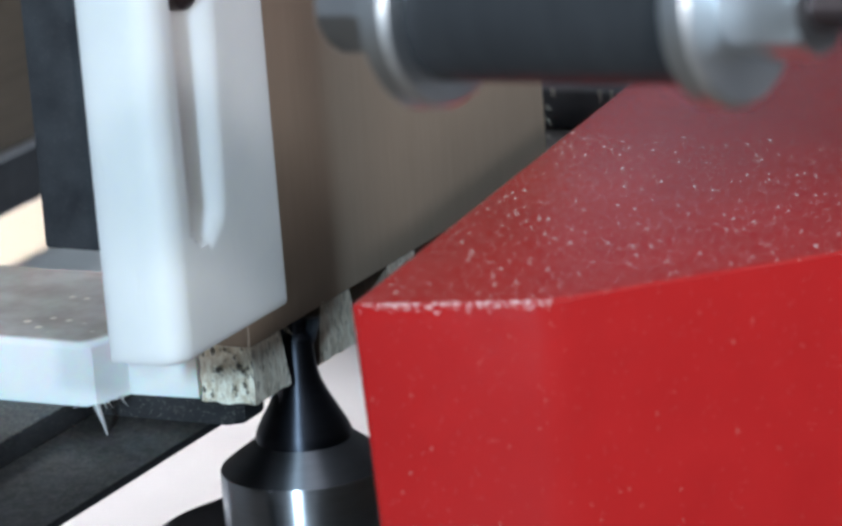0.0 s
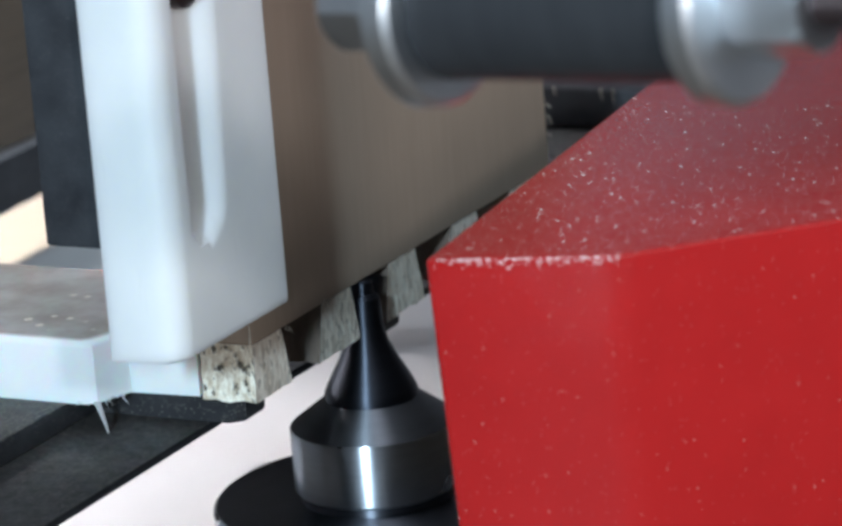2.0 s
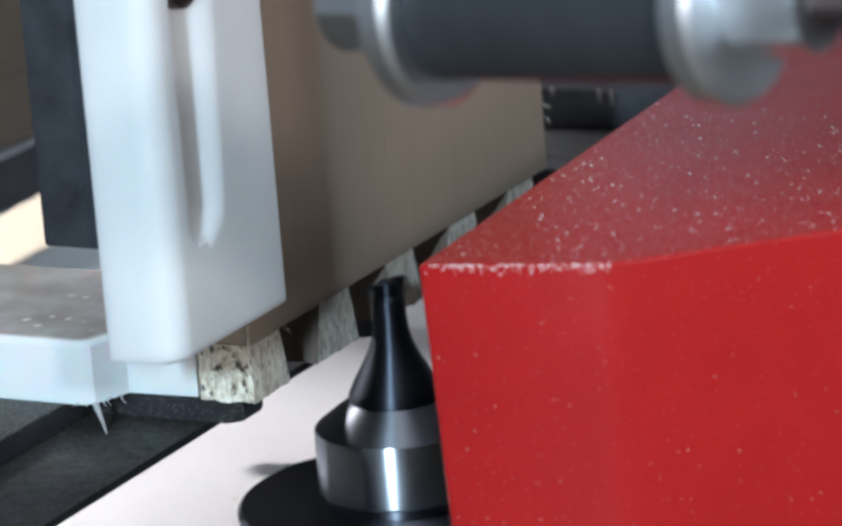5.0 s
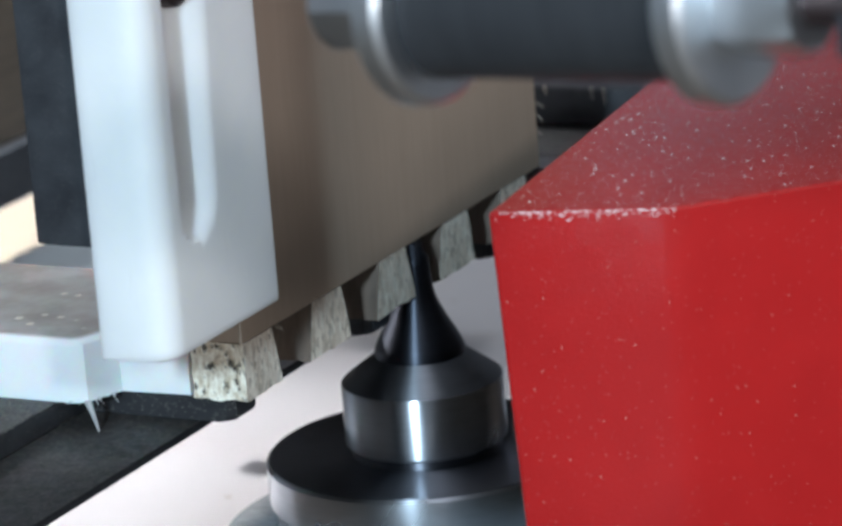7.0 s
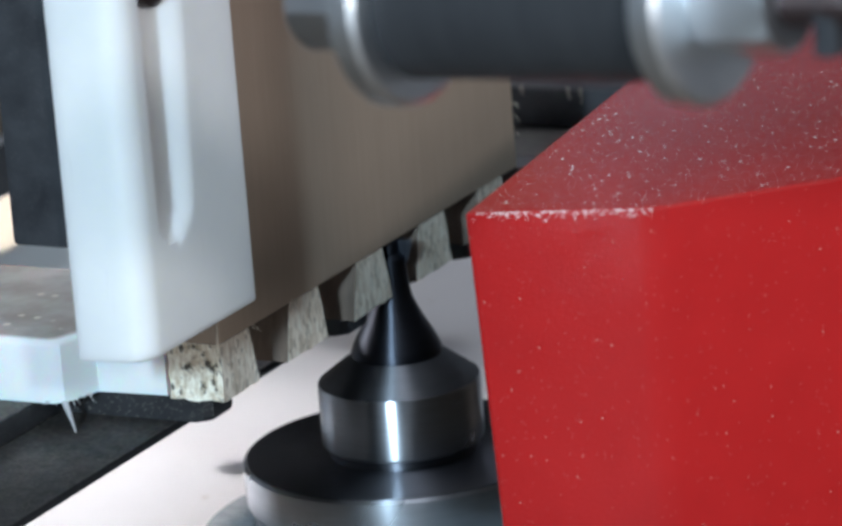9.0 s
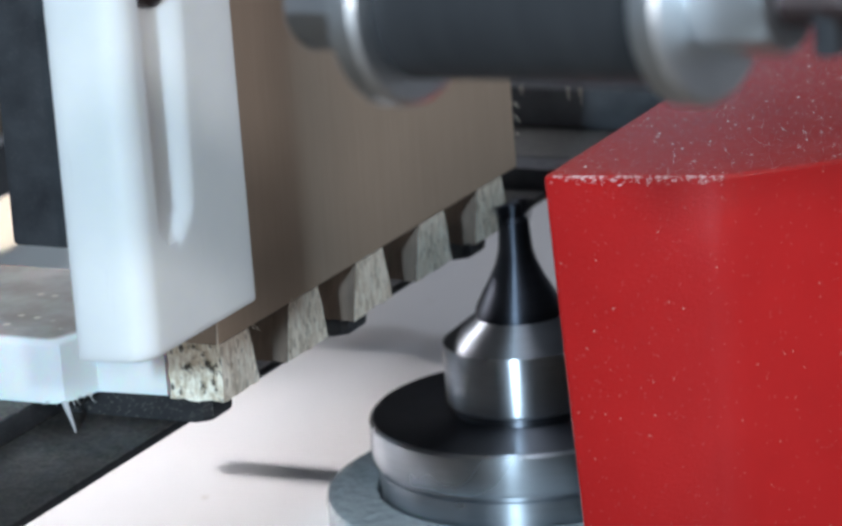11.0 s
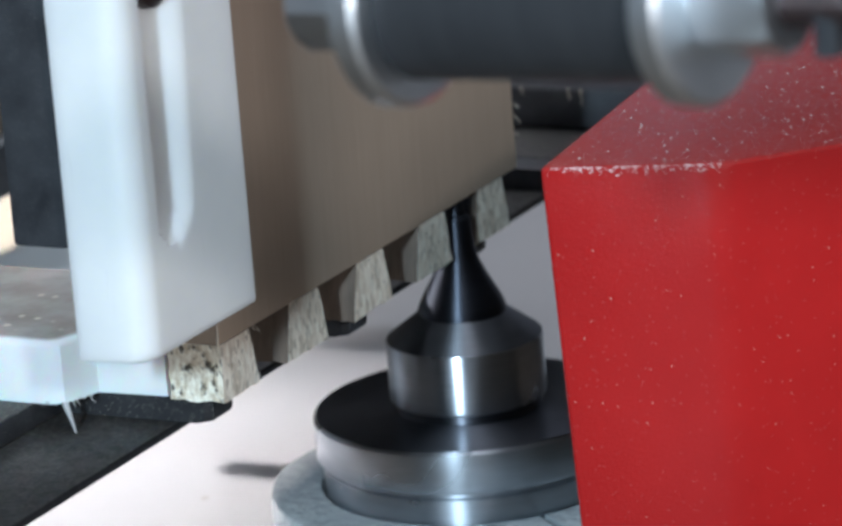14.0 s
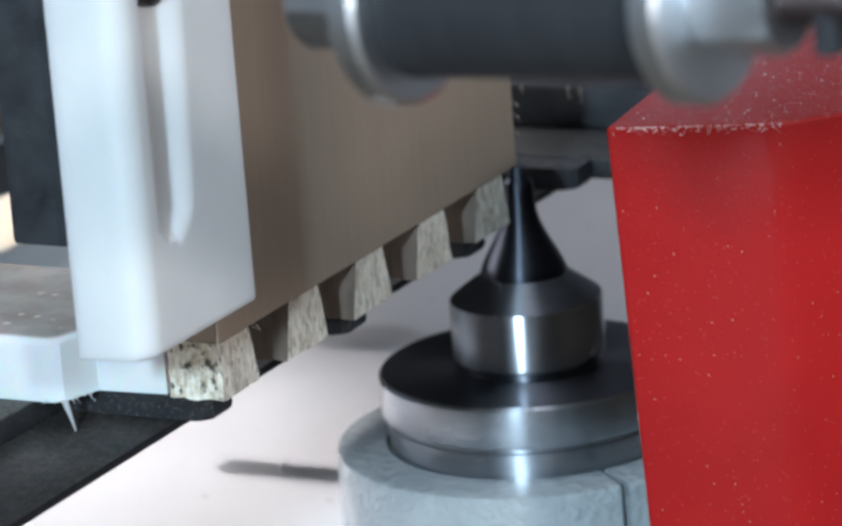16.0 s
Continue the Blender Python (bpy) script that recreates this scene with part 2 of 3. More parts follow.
def prism(outline, z0, z1, bevel=0.0, segments=2, which=None):
    """A plan outline in millimetres, raised from z0 to z1."""
    bm = bmesh.new()
    low = [bm.verts.new((x * MM, y * MM, z0 * MM)) for x, y in outline]
    top = [bm.verts.new((x * MM, y * MM, z1 * MM)) for x, y in outline]
    bm.faces.new(low[::-1])
    bm.faces.new(top)
    n = len(outline)
    for i in range(n):
        bm.faces.new((low[i], low[(i + 1) % n], top[(i + 1) % n], top[i]))
    bmesh.ops.recalc_face_normals(bm, faces=bm.faces)
    if bevel:
        edges = [e for e in bm.edges if which is None or which(e)]
        bmesh.ops.bevel(bm, geom=edges, offset=bevel * MM, segments=segments, profile=0.5, affect="EDGES")
    return bm


def block(x0, x1, y0, y1, z0, z1, bevel=0.4, segments=2):
    return prism([(x0, y0), (x1, y0), (x1, y1), (x0, y1)], z0, z1, bevel, segments)


def lathe(profile, steps=96, axis="z"):
    """Turned about an axis: (radius, height) from bottom to top, in millimetres."""
    bm = bmesh.new()
    rings = []
    for r, h in profile:
        ring = []
        for i in range(steps):
            a = 2 * math.pi * i / steps
            p = (r * math.cos(a), r * math.sin(a), h)
            if axis == "x":
                p = (h, p[0], p[1])
            ring.append(bm.verts.new([c * MM for c in p]))
        rings.append(ring)
    for a, b in zip(rings, rings[1:]):
        for i in range(steps):
            bm.faces.new((a[i], a[(i + 1) % steps], b[(i + 1) % steps], b[i]))
    bm.faces.new(rings[0][::-1])
    bm.faces.new(rings[-1])
    return bm


# ---- the bench and the room ----
FLOOR_Z = -75.0
# Unseen dark bench added in front of the sheet keeps reflections off the router.
bench = new("bench_top", mesh_of(block(-900, 700, -700, 900, FLOOR_Z - 31, FLOOR_Z - 1, 2), "bench_top", BROWN))
tagged(bench, "dark brown wooden bench top", "bench", kind="structure")
sheet = new("white_sheet", mesh_of(block(-700, 24, 40, 850, FLOOR_Z - 1, FLOOR_Z, 0.3), "white_sheet", TABLE))
tagged(sheet, "white laminate sheet on the bench, with a little sawdust", "sheet", kind="structure")
room = {"floor": (-2000, 2000, -2500, 2000, -1000, -980), "ceiling": (-2000, 2000, -2500, 2000, 1900, 1950),
        "wall_north": (-2000, 2000, 2000, 2050, -980, 1900), "wall_south": (-2000, 2000, -2550, -2500, -980, 1900),
        "wall_west": (-2050, -2000, -2500, 2000, -980, 1900), "wall_east": (2000, 2050, -2500, 2000, -980, 1900)}
for name, size in room.items():
    # North wall, out of view, is toned darker to limit its sheen on the casing.
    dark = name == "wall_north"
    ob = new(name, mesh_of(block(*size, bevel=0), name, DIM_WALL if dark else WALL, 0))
    tagged(ob, ("plain grey " if dark else "plain pale ") + name.split("_")[0] + " of the workshop", name.split("_")[0], kind="structure")
pedestal = new("bench_pedestal", mesh_of(block(-850, 650, -650, 850, -980, FLOOR_Z - 30, 3), "bench_pedestal", BROWN))
tagged(pedestal, "brown wooden pedestal under the bench top", "bench", kind="structure")

# ---- jig: black base plate with the finger template ----
BED = -16.4
base = thing("base_plate", (0, 0, BED), "matt black steel base plate dusted with sawdust", "plate")
part("plate", block(-75, -10.5, -160, 205, 0, 1.6, 0.3), GRIMY, base)
part("post", block(-72, -14, -158, -140, FLOOR_Z - BED, 0, 0.5), BLACK, base)

# Unseen pieces added below the plate only to cast shadow bands on the sheet.
part("shadow_bar", block(-150, -69, 224, 232, -34, -27, 2.0, 3), BLACK, base, "unseen bar added to shadow the sheet")
part("shadow_disc", lathe([(3.0, 0), (8.0, 2), (9.0, 6), (8.0, 12), (4.0, 14)], 32, "x"), BLACK, base, "unseen disc added to shadow the sheet").location = (-98 * MM, 228 * MM, -30 * MM)
part("shadow_bar_post", block(-76, -69, 222, 232, -27.1, 1.6, 1.0), BLACK, base)
part("shadow_bar_arm", block(-76, -66, 205.1, 232, 0, 1.6, 0.4), BLACK, base)
# Lighter board colour here softens the dark band it stands for.
part("shadow_rod", block(-109, -60, 143.5, 151.5, -31, -27, 1.2, 2), BOARD, base, "unseen rod added to shadow the sheet")
part("shadow_rod_post", block(-64, -60.1, 146.5, 150.5, -27.5, 0.0, 0.6), BLACK, base)
COMB = -14.8
comb = thing("finger_template", (0, 0, COMB), "black steel finger template with sawdust on top", "template")
part("spine", block(-72, -33.5, -110, 204, 0.02, 4.6, 0.5), DUSTY, comb)


def finger(y):
    bm = prism([(-33.4, y), (-5.2, y), (-3.9, y + 1.2), (-3.9, y + 7.6), (-5.2, y + 8.6), (-33.4, y + 8.6)], 0.02, 4.6)
    edges = [e for e in bm.edges if all(v.co.z < 0.001 and v.co.x > -0.0055 for v in e.verts)]
    bmesh.ops.bevel(bm, geom=edges, offset=1.2 * MM, segments=3, profile=0.5, affect="EDGES")
    return bm


for i in range(4):
    part("finger", finger(2.3 + 50.8 * i), DUSTY if i == 0 else BLACK, comb)


part("end_land", block(-33.3, 1.5, 164.5, 204, 0.02, 4.6, 0.5), DUSTY, comb)


# ---- white plastic slab on the template ----
def slab():
    outline = [(-190, -7.2), (-29.5, -7.2), (-27.6, -6.0), (-25.0, 1.0), (-11.8, 1.8), (-11.8, 9.0), (-24.0, 33.5), (-190, 33.5)]
    bm = prism(outline, 0, 11.6)
    edges = [e for e in bm.edges if all(v.co.z > 0.011 for v in e.verts)]
    bmesh.ops.bevel(bm, geom=edges, offset=1.6 * MM, segments=4, profile=0.5, affect="EDGES")
    return bm


bed = thing("plastic_slab", (0, 0, -10.15), "white plastic slab with frayed lower edge, on the black template", "slab")
part("slab_body", slab(), SHADED_DUSTY_WHITE, bed)


def sliver(points, width):
    """A thin curled shaving along a path."""
    bm = bmesh.new()
    last = None
    n = len(points)
    for i, p in enumerate(points):
        w = width * (1 - 0.8 * i / (n - 1))
        ring = [bm.verts.new(((p[0] + dx * w) * MM, (p[1] + dy * w) * MM, p[2] * MM)) for dx, dy in ((-1, 0), (0.6, -0.8), (0.6, 0.8))]
        if last:
            for k in range(3):
                bm.faces.new((last[k], last[(k + 1) % 3], ring[(k + 1) % 3], ring[k]))
        else:
            bm.faces.new(ring)
        last = ring
    bm.faces.new(last[::-1])
    return bm


part("burr", sliver([(-27.6, -6.4, 0.3), (-26.6, -7.0, -1.2), (-25.6, -7.4, -3.2), (-24.9, -7.6, -5.2)], 0.75), WHITE, bed, "thin white plastic shaving")
random.seed(5)
for i in range(14):
    x = random.uniform(-31, -25)
    y = -7.2 if x < -29 else -6.6 + (x + 29) * 1.4
    h = random.uniform(0.4, 1.8)
    part("burr", sliver([(x, y, 0.5), (x + random.uniform(-0.4, 0.4), y - 0.3, 0.5 - h * 0.5), (x + random.uniform(-0.9, 0.9), y - 0.5, 0.5 - h)],
                        random.uniform(0.12, 0.35)), WHITE, bed)

# ---- workpiece: board with dovetails cut along its lower end ----
THICK, TAIL = 10.46, 10.15
board = thing("dovetailed_board", (0, 0, 0), "brown laminated chipboard with freshly cut dovetails along its lower end", "board")
part("panel", block(-THICK, 0, 0.83, 119.8, 0, 130, 0.25, 1), BOARD, board)


def rough_tail(y0, y1, seed):
    """One tail, wider below, with torn and slightly uneven faces."""
    random.seed(seed)
    noise.seed_set(seed)
    bm = bmesh.new()
    nx, ny, nz = 8, 9, 9

    def at(i, j, k):
        u, v, w = i / nx, j / ny, k / nz
        z = -TAIL + w * (TAIL - 0.03)
        flare = 2.3 * (1 - w) ** 0.9
        a = y0 - (flare if y0 > 2 else 0.0)
        b = y1 + flare
        p = Vector((-THICK + u * THICK, a + v * (b - a), z))
        edge = 0.0 if w > 0.93 else 1.0
        d = noise.noise_vector(p * 0.55 + Vector((seed, 0, 0))) * 0.28 + noise.noise_vector(Vector((p.x * 2.2, p.y * 2.2, p.z * 0.4))) * 0.14
        d.z *= 1.3 if w < 0.05 else 0.2
        q = p + d * edge
        q.x = min(q.x, -0.02)
        return [c * MM for c in q]
    cache = {}

    def vert(i, j, k):
        if (i, j, k) not in cache:
            cache[(i, j, k)] = bm.verts.new(at(i, j, k))
        return cache[(i, j, k)]
    for a, b, axis, n in ((nx, ny, "z", nz), (nx, nz, "y", ny), (ny, nz, "x", nx)):
        for side in (0, n):
            for p in range(a):
                for q in range(b):
                    quad = []
                    for s, r in ((p, q), (p + 1, q), (p + 1, q + 1), (p, q + 1)):
                        quad.append(vert(s, r, side) if axis == "z" else vert(s, side, r) if axis == "y" else vert(side, s, r))
                    bm.faces.new(quad)
    return bm


for i in range(5):
    y0 = 0.83 if i == 0 else 0.45 + 25.4 * i
    tail = part("tail", rough_tail(y0, 11.05 + 25.4 * i, 11 + i), CUT, board, "rough pale chipboard tail with dark brown sides", 25)
    tail.data.materials.append(BROWN_SIDES)
    # Inner sides of the tails take the darker brown.
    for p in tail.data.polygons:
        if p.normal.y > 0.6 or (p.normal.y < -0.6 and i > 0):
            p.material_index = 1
    if i == 0:
        tail.data.materials.append(CORE)
        for p in tail.data.polygons:
            if p.normal.y < -0.6:
                p.material_index = 2

random.seed(9)
for i in range(9):
    y = random.choice((0.9, 11.0, 12.4, 26.5, 119.9, 119.9, 119.9))
    z = random.uniform(-1.5, 2.0) if y < 100 else random.uniform(2, 14)
    part("splinter", sliver([(-0.1, y, z), (0.5, y + 0.5, z - 0.5), (random.uniform(0.4, 1.4), y + random.uniform(0.2, 1.2), z - random.uniform(0.6, 1.8))], 0.16), CUT, board)
part("splinter", sliver([(-0.3, 0.6, -0.5), (0.0, 0.3, 2.0), (0.15, 0.2, 4.5)], 0.3), CUT, board)


# ---- white side stop with a slot, and its black bar ----
def slotted_bar(x0, x1, y0, y1, z0, z1, slot_y, slot_end, half, depth):
    """A block whose face towards +x has an upright slot with a round lower end."""
    bm = bmesh.new()
    r = 4.5
    ny, nz = 64, 90
    zs = [z0 + (z1 - z0) * (k / nz) ** 1.25 for k in range(nz + 1)]
    grid = []
    for z in zs:
        row = []
        for j in range(ny + 1):
            y = y0 + (y1 - y0) * j / ny
            centre = max(slot_end + half, z)
            d = math.hypot(y - slot_y, z - centre)
            wide = half * (1.0 + 0.010 * max(0.0, z - slot_end)) if y > slot_y else half
            u = min(1.0, d / wide)
            side = max(0.0, min(1.0, 0.5 + (y - slot_y) / 4.0))
            t = (1 - side) * math.sqrt(1 - u * u) ** 0.7 + side * (0.5 + 0.5 * math.cos(math.pi * u))
            x = x1 - depth * t
            for gap, rr in ((y - y0, r), (y1 - y, 0.5), (z - z0, 1.2)):
                if gap < rr:
                    x -= rr - math.sqrt(max(0, rr * rr - (rr - gap) ** 2))
            row.append(bm.verts.new((x * MM, y * MM, z * MM)))
        grid.append(row)
    for a, b in zip(grid, grid[1:]):
        for j in range(ny):
            bm.faces.new((a[j], a[j + 1], b[j + 1], b[j]))
    back = [[bm.verts.new((x0 * MM, y * MM, z * MM)) for y in (y0, y1)] for z in zs]
    for k in range(nz):
        bm.faces.new((back[k][1], back[k][0], back[k + 1][0], back[k + 1][1]))
        bm.faces.new((back[k][0], grid[k][0], grid[k + 1][0], back[k + 1][0]))
        bm.faces.new((grid[k][ny], back[k][1], back[k + 1][1], grid[k + 1][ny]))
    bm.faces.new([back[0][0], back[0][1]] + grid[0][::-1])
    bm.faces.new([back[nz][1], back[nz][0]] + grid[nz])
    return bm


stop = thing("side_stop", (0, 0, 0), "white plastic side stop with a slot, black steel bar behind", "stop")
part("slotted_block", slotted_bar(-4.9, 8.2, -35.2, 0.78, 8.2, 130, -22.6, 25.6, 5.8, 3.7), WHITE, stop)
part("backing_bar", block(-18.2, -5.0, -31, 0.7, 25.5, 130, 0.8), BLACK, stop, "black steel bar")

part("slot_bolt", lathe([(3.9, 3.8), (4.2, 4.4), (4.0, 6.6), (2.6, 7.8), (0.6, 8.2)], 40, "x"), BOLT, stop, "dark bolt head in the slot").location = (0, -20.4 * MM, 67.6 * MM)

# ---- roller on its bolt, placed, scaled and turned to fit the camera's view ----
roller = thing("clamp_roller", (0, 0, 0), "black rubber roller between zinc washers and nuts on a bolt", "roller")
NEAR = 0.90
ROLLER_AT = EYE + NEAR * (Vector((0.1314, -0.0883, 0.0830)) - EYE)
roller.matrix_world = pose(*ROLLER_AT, 0, -3.8, -10.0) @ Matrix.Scale(NEAR, 4)


def hex_nut(x0, x1, radius, turn):
    bm = bmesh.new()
    ends = []
    steps = 36
    for x, r, round_off in ((x0, radius * 0.88, 1), (x0 + 1.6, radius, 0), (x1 - 1.6, radius, 0), (x1, radius * 0.88, 1)):
        ring = []
        for i in range(steps):
            a = 2 * math.pi * i / steps + radians(turn)
            b = (2 * math.pi * i / steps) % (math.pi / 3) - math.pi / 6
            flat = radius * math.cos(math.pi / 6) / math.cos(b)
            q = min(flat, r) if round_off else flat
            ring.append(bm.verts.new((x * MM, q * MM * math.cos(a), q * MM * math.sin(a))))
        ends.append(ring)
    for a, b in zip(ends, ends[1:]):
        for i in range(steps):
            bm.faces.new((a[i], a[(i + 1) % steps], b[(i + 1) % steps], b[i]))
    bm.faces.new(ends[0][::-1])
    bm.faces.new(ends[-1])
    return bm


def collar(x0, x1, radius):
    return lathe([(radius - 0.5, x0), (radius, x0 + 0.5), (radius, x1 - 0.9), (radius - 0.9, x1)], 96, "x")


part("bolt", lathe([(2.6, -68.5), (3.0, -68.0), (3.0, 11.4)] + [(3.0 - 0.35 * (i % 2), 11.5 + 0.5 * i) for i in range(20)] + [(2.6, 21.5)], 32, "x"), BOLT, roller, "dark oily bolt")
part("washer", collar(-52.8, -48.2, 14.2), ZINC, roller, "zinc-plated washer")
part("rubber_sleeve", lathe([(10.0, -48.2), (10.4, -47.7), (10.4, -5.1), (10.0, -4.6)], 96, "x"), RUBBER, roller, "black rubber sleeve")
part("washer", collar(-4.6, 0.0, 13.5), ZINC, roller, "zinc-plated washer")
part("nut", hex_nut(-66.4, -52.8, 6.9, 0), ZINC, roller, "zinc-plated hexagon nut")
part("nut", hex_nut(0.0, 11.5, 7.2, 30), ZINC, roller, "zinc-plated hexagon nut")


def arm(x0, x1, y0, y1, z0, z1):
    """A bar of the roller's carrier, in the jig's own measures."""
    bm = block(x0, x1, y0, y1, z0, z1, 0.6)
    bm.transform(roller.matrix_world.inverted())
    return bm


RX, RY, RZ = (c * 1000 for c in ROLLER_AT)
part("hanger", arm(RX + 14, RX + 17, RY - 5, RY + 5, RZ - 5, 166), BLACK, roller, "black steel hanger")
part("cross_arm", arm(-14, RX + 17, RY - 5, RY + 5, 166.1, 172), BLACK, roller, "black steel arm")
part("rear_arm", arm(-14, -2, RY - 5, -3, 160, 166), BLACK, roller, "black steel arm")
part("saddle", arm(-14, -2, -31, -3, 130.1, 159.9), BLACK, roller, "black steel saddle")

# ---- machine parts behind the jig ----
far = thing("end_bar", (0, 0, -10.2), "black steel bar across the far end of the template", "bar")
part("bar_body", block(-60, 60, 186, 203.5, 0.02, 9.2, 1.5), BLACK, far)
for x, h in ((-19.0, 2.6), (-16.2, 3.4), (-30.0, 1.8)):
    part("shaving", sliver([(x, 185.9, 9.3), (x + 0.2, 185.5, 8.6), (x + 0.5, 185.3, 9.2 - h)], 0.22), CUT, far, "pale wood shaving")
rail = thing("side_rail", (-200, 0, FLOOR_Z), "black machine rail on feet, with a brown panel on it", "rail")
part("rail_body", block(-45, 0, 130, 520, 26, 39.6, 0.8), BLACK, rail)
# Bright strip added in place of the highlight along the rail's edge.
part("rail_edge_highlight", block(-45, 0.6, 130, 520, 39.6, 41.2, 0.5), ZINC, rail, "bright strip standing for the edge highlight")
part("panel", block(-45, -1.2, 130, 520, 41.2, 90, 0.6), BROWN, rail, "brown panel")
for y in (135, 490):
    part("foot", block(-40, -5, y, y + 18, 0, 26, 0.8), BLACK, rail)

# ---- router: red body with the upright spindle, moved by hand ----
router = thing("router", (-2.2, 95.3, 0), "red painted router with a grey housing and bare steel spindle", "router")
CX, CY = 61.5, -89.5


def red_body():
    plan = [(CX, CY), (CX + 27.9, CY + 8.4), (CX + 59.2, CY + 39.9), (CX + 105, CY + 88), (CX + 105, CY + 190), (CX - 21.5, CY + 190)]
    bm = prism(plan, FLOOR_Z + 6, 32.8)
    for v in bm.verts:
        if v.co.z < 0 and v.co.x < (CX + 1) * MM:
            v.co.x += 4.1 * MM
            v.co.y += 2.0 * MM

    def upright(e, x, y):
        return all(abs(v.co.x - x * MM) < 1e-5 and abs(v.co.y - y * MM) < 1e-5 for v in e.verts)
    soft = [e for e in bm.edges if upright(e, CX + 27.9, CY + 8.4)]
    bmesh.ops.bevel(bm, geom=soft, offset=3 * MM, segments=5, profile=0.5, affect="EDGES")
    hard = [e for e in bm.edges if e.calc_face_angle(0) > 0.3]
    bmesh.ops.bevel(bm, geom=hard, offset=0.7 * MM, segments=3, profile=0.5, affect="EDGES")
    return bm


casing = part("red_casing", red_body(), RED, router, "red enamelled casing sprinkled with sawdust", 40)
# Unseen left face darkened in colour, so the nut reflects shade, not red.
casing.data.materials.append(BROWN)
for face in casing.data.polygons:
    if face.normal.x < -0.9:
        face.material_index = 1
part("sole", block(24, CX + 100, -62, 85, FLOOR_Z + 0.3, FLOOR_Z + 6.2, 1), GREY, router, "grey painted sole plate")


def clamp_housing():
    bm = bmesh.new()
    inner, outer, top, low = 29.4, 39.7, -55.0, FLOOR_Z + 0.3
    prof = [(inner, low), (inner, top - 0.6), (inner + 0.4, top), (outer - 1.2, top), (outer - 0.3, top - 0.5), (outer, top - 1.6), (outer, low)]
    steps = 120
    gap = radians(1.3)
    where = radians(-39)
    rings = []
    for i in range(steps + 1):
        a = where + gap + (2 * math.pi - 2 * gap) * i / steps
        rings.append([bm.verts.new((r * MM * math.cos(a), r * MM * math.sin(a), h * MM)) for r, h in prof])
    for a, b in zip(rings, rings[1:]):
        for k in range(len(prof)):
            m = (k + 1) % len(prof)
            bm.faces.new((a[k], b[k], b[m], a[m]))
    bm.faces.new(rings[0])
    bm.faces.new(rings[-1][::-1])
    return bm


part("clamp_housing", clamp_housing(), GREY, router, "grey painted cast housing with a clamping slit")
part("bearing_sleeve", lathe([(29.0, FLOOR_Z + 6.2), (29.0, -50.4), (28.4, -50.0), (28.4, -49.2)], 128), STEEL, router, "worn bare steel sleeve")
flange = part("flange", lathe([(29.2, -49.2), (30.0, -48.8), (30.3, -48.2), (30.3, -41.2), (29.8, -40.6), (17.2, -40.65), (16.6, -40.65)], 128), STEEL, router, "ground steel flange")
part("flange_top", lathe([(29.7, -40.62), (29.6, -40.45), (13.0, -40.35)], 128), DARK_STEEL, flange, "flange top with painted dark reflection")
part("collet_neck", lathe([(14.2, -40.4), (14.2, -38.4)], 96), DARK_STEEL, router)
nut = part("collet_nut", lathe([(14.6, -38.8), (15.2, -38.2), (15.2, -27.0), (15.0, -26.7)], 96), STEEL, router, "ground steel collet nut")
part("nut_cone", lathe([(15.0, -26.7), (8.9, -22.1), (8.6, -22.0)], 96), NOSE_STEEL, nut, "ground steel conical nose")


def cutter():
    prof = [(8.4, -22.0), (8.4, -20.8), (8.0, -19.8), (7.2, -18.2), (6.3, -16.6), (5.4, -15.0), (4.6, -13.3), (3.8, -11.4),
            (3.3, -9.2), (3.05, -6.5), (2.9, -3.6), (2.2, -2.8), (1.2, -2.6)]
    return lathe(prof, 64)


def cutter_head():
    """A slim core with two dovetail wings, widest at the top."""
    bm = lathe([(1.9, -4.0), (1.8, -0.6), (1.3, -0.2)], 24)
    for side in (1, -1):
        wing = [(0.9, -5.0), (3.2, -4.6), (4.4, -0.6), (4.1, -0.2), (0.9, -0.2)]
        front = [bm.verts.new((side * x * MM, side * 0.3 * MM, z * MM)) for x, z in wing]
        back = [bm.verts.new((side * x * MM, side * 1.2 * MM, z * MM)) for x, z in wing]
        bm.faces.new(front)
        bm.faces.new(back[::-1])
        for k in range(5):
            m = (k + 1) % 5
            bm.faces.new((front[k], back[k], back[m], front[m]))
    return bm


shank = part("cutter", cutter(), BIT_STEEL, router, "dark flared router cutter")
head = part("cutter_head", cutter_head(), BIT_STEEL, shank, "spinning two-winged dovetail cutter head")


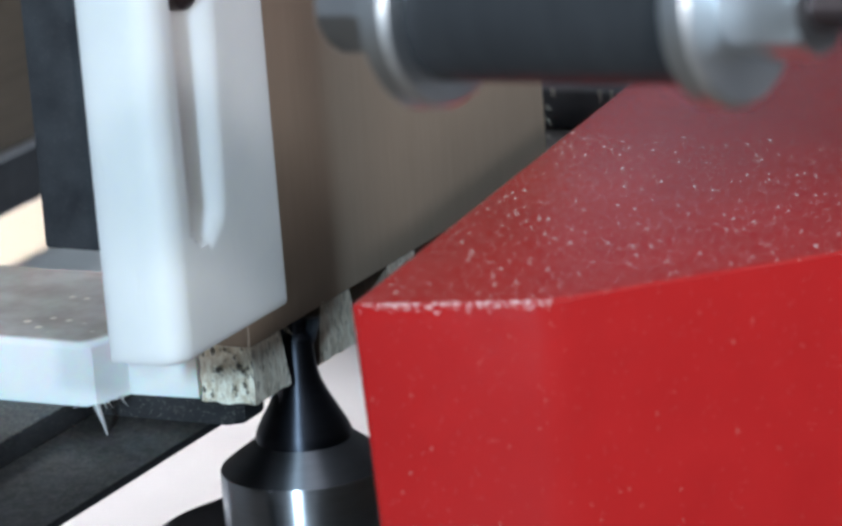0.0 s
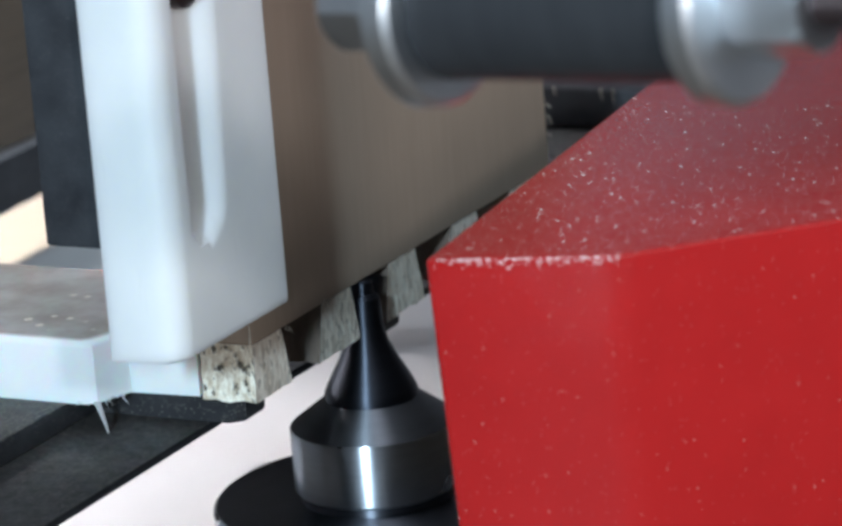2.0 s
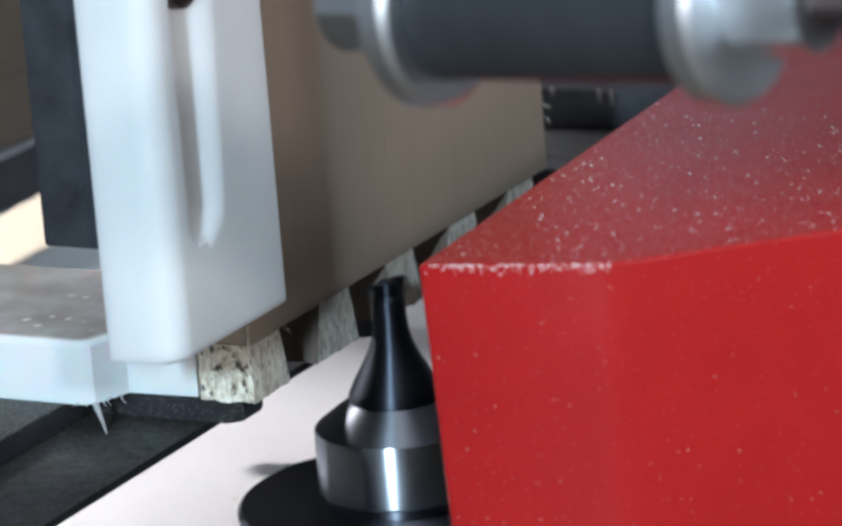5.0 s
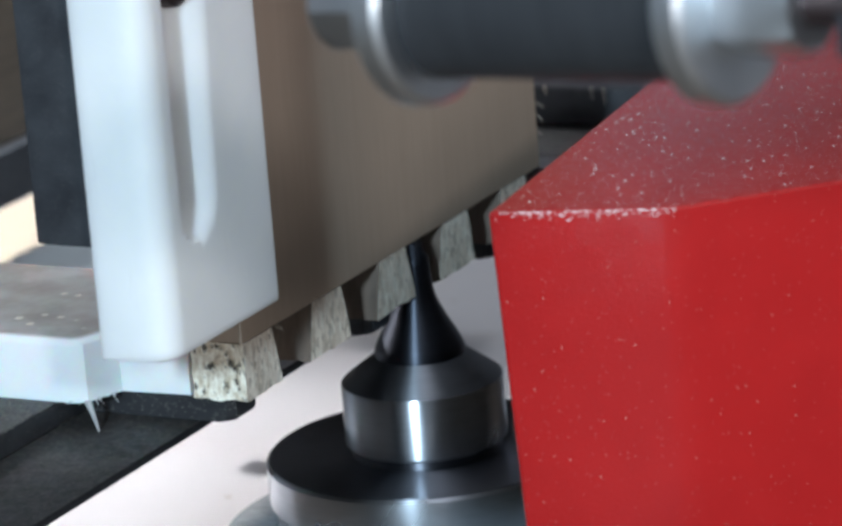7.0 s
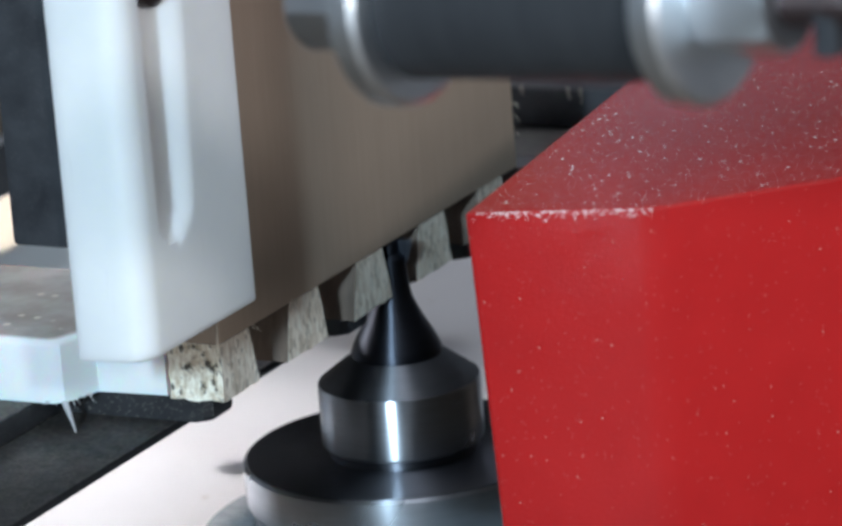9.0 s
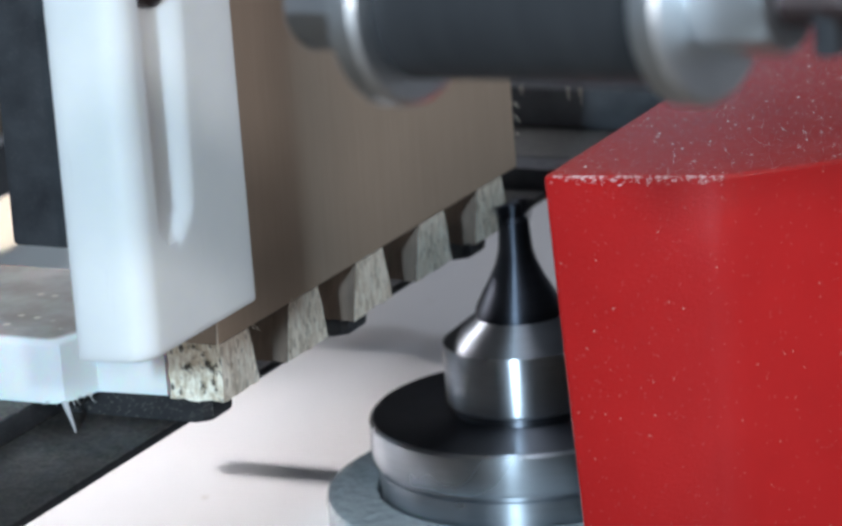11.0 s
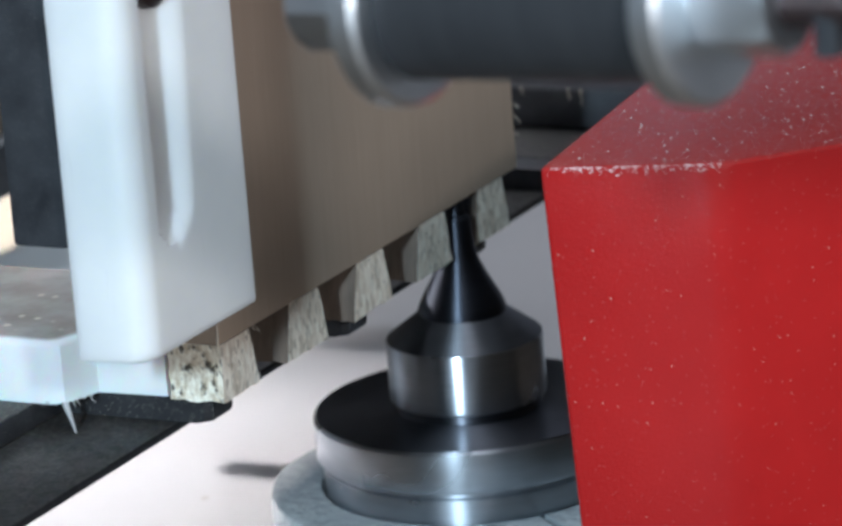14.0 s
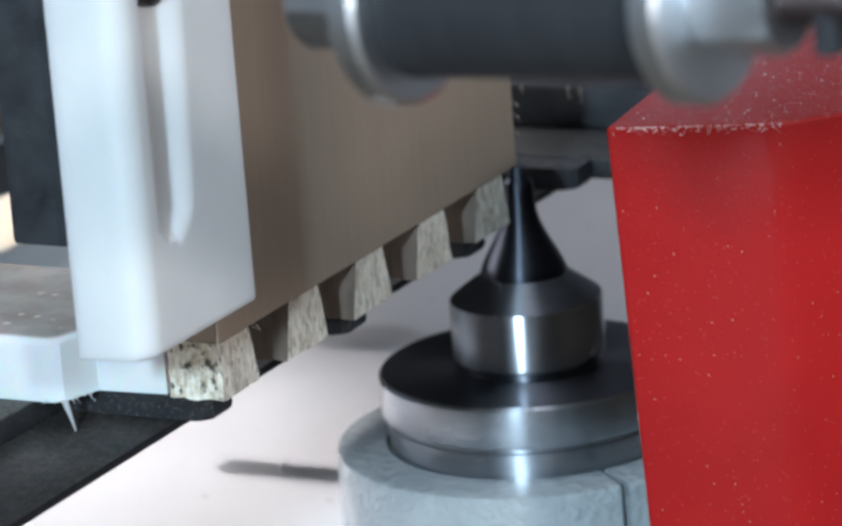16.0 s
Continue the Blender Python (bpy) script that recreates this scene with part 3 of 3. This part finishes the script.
def scattered():
    """Loose sawdust grains on the casing's top."""
    random.seed(3)
    bm = bmesh.new()
    for i in range(2600):
        x = CX + random.uniform(-12, 60)
        y = CY + random.uniform(1, 100)
        left = CX - 21.5 * (y - CY) / 190 + 1
        low = CY + max(0.3 * (x - CX), (x - CX - 27.9) * 1.0 + 8.4) + 1
        if x < left or y < low:
            continue
        s = random.choice((0.03, 0.035, 0.04, 0.04, 0.05, 0.05, 0.05, 0.06, 0.06, 0.07, 0.09, 0.17)) * random.uniform(0.6, 1.15)
        a = random.uniform(0, 3.1)
        pts = []
        for k in range(5):
            b = a + k * 1.257
            rr = s * random.uniform(0.6, 1.2)
            pts.append((x + rr * math.cos(b) * 1.5, y + rr * math.sin(b)))
        low_ring = [bm.verts.new((px * MM, py * MM, 32.8 * MM)) for px, py in pts]
        tip = bm.verts.new((x * MM, y * MM, (32.8 + s * 0.9) * MM))
        for k in range(5):
            bm.faces.new((low_ring[k], low_ring[(k + 1) % 5], tip))
    return bm


tagged(part("sawdust", scattered(), CHIP, router, "pale sawdust grains", 0), kind="stuff")



def worn_edge_glints():
    """Chipped paint and painted glints, as pale flecks, along the upper front edge of the casing."""
    random.seed(21)
    bm = bmesh.new()
    for i in range(230):
        t = random.random() ** 0.9
        x = CX + 1 + 27.0 * t
        y = CY + 0.35 + 8.1 * t
        s = random.choice((0.05, 0.07, 0.09, 0.15)) * random.uniform(0.6, 1.2)
        z = 32.62 - random.random() ** 4 * 1.4
        c = Vector((x, y + (0.0 if z > 32.3 else -0.25), z))
        ring = []
        for k in range(5):
            a = k * 1.257 + random.uniform(-0.3, 0.3)
            ring.append(bm.verts.new((c + Vector((math.cos(a) * s * 2.0, math.cos(a) * s * 0.6 - 0.05, math.sin(a) * s))) * MM))
        tip = bm.verts.new((c + Vector((0.05, -0.16, 0.14))) * MM)
        for k in range(5):
            bm.faces.new((ring[k], ring[(k + 1) % 5], tip))
    return bm


tagged(part("paint_chip_glint", worn_edge_glints(), CHIPPED_GLINT, router, "pale chipped paint and glints", 0), kind="stuff")

# ---- one pass of the router: back out of the slot, along, and in again ----
PASS = [(0.0, -1.8, 0.0, 0.0), (0.25, 3.5, 0.3, -2.9), (0.5, 10.0, 1.2, -5.7), (0.75, 16.0, 5.8, -8.0), (1.0, 19.9, 13.8, -9.6),
        (1.25, 17.8, 21.2, -8.8), (1.5, 11.9, 26.2, -6.5), (1.75, 4.8, 25.8, -2.9), (2.0, -0.7, 25.2, -0.4), (2.25, -1.8, 25.4, 0.0)]


def motions():
    stops = [(0.0, 19.2), (4.72, 42.4), (9.45, 67.6), (14.0, 95.4)]
    ends = [42.4, 67.6, 95.4, 121.4]
    last = {0.5: (0.0, 1.2, 0.0), 0.75: (-0.4, -0.6, -0.3), 1.0: (-0.9, -2.4, -0.6), 1.25: (-1.2, -1.8, -0.5), 1.5: (-0.5, -0.4, -0.1)}
    rows = []
    for (start, y0), y1 in zip(stops, ends):
        for t, x, dy, turn in PASS:
            if start + t <= 16.0:
                sx, sy, sa = last.get(t, (0, 0, 0)) if start == 14.0 else (0, 0, 0)
                rows.append((start + t, x + sx, y0 + (y1 - y0) * dy / 25.4 + sy, turn + sa))
    if rows[-1][0] < 16.0:
        rows.append((16.0, -0.7, 120.5, -0.5))
    walk(head, [(i / 30, pose(0, 0, 0, 0, 0, (82 * i) % 360)) for i in range(481)])
    walk(router, [(t, pose(x * MM, y * MM, 0, 0, 0, a)) for t, x, y, a in rows])


motions()
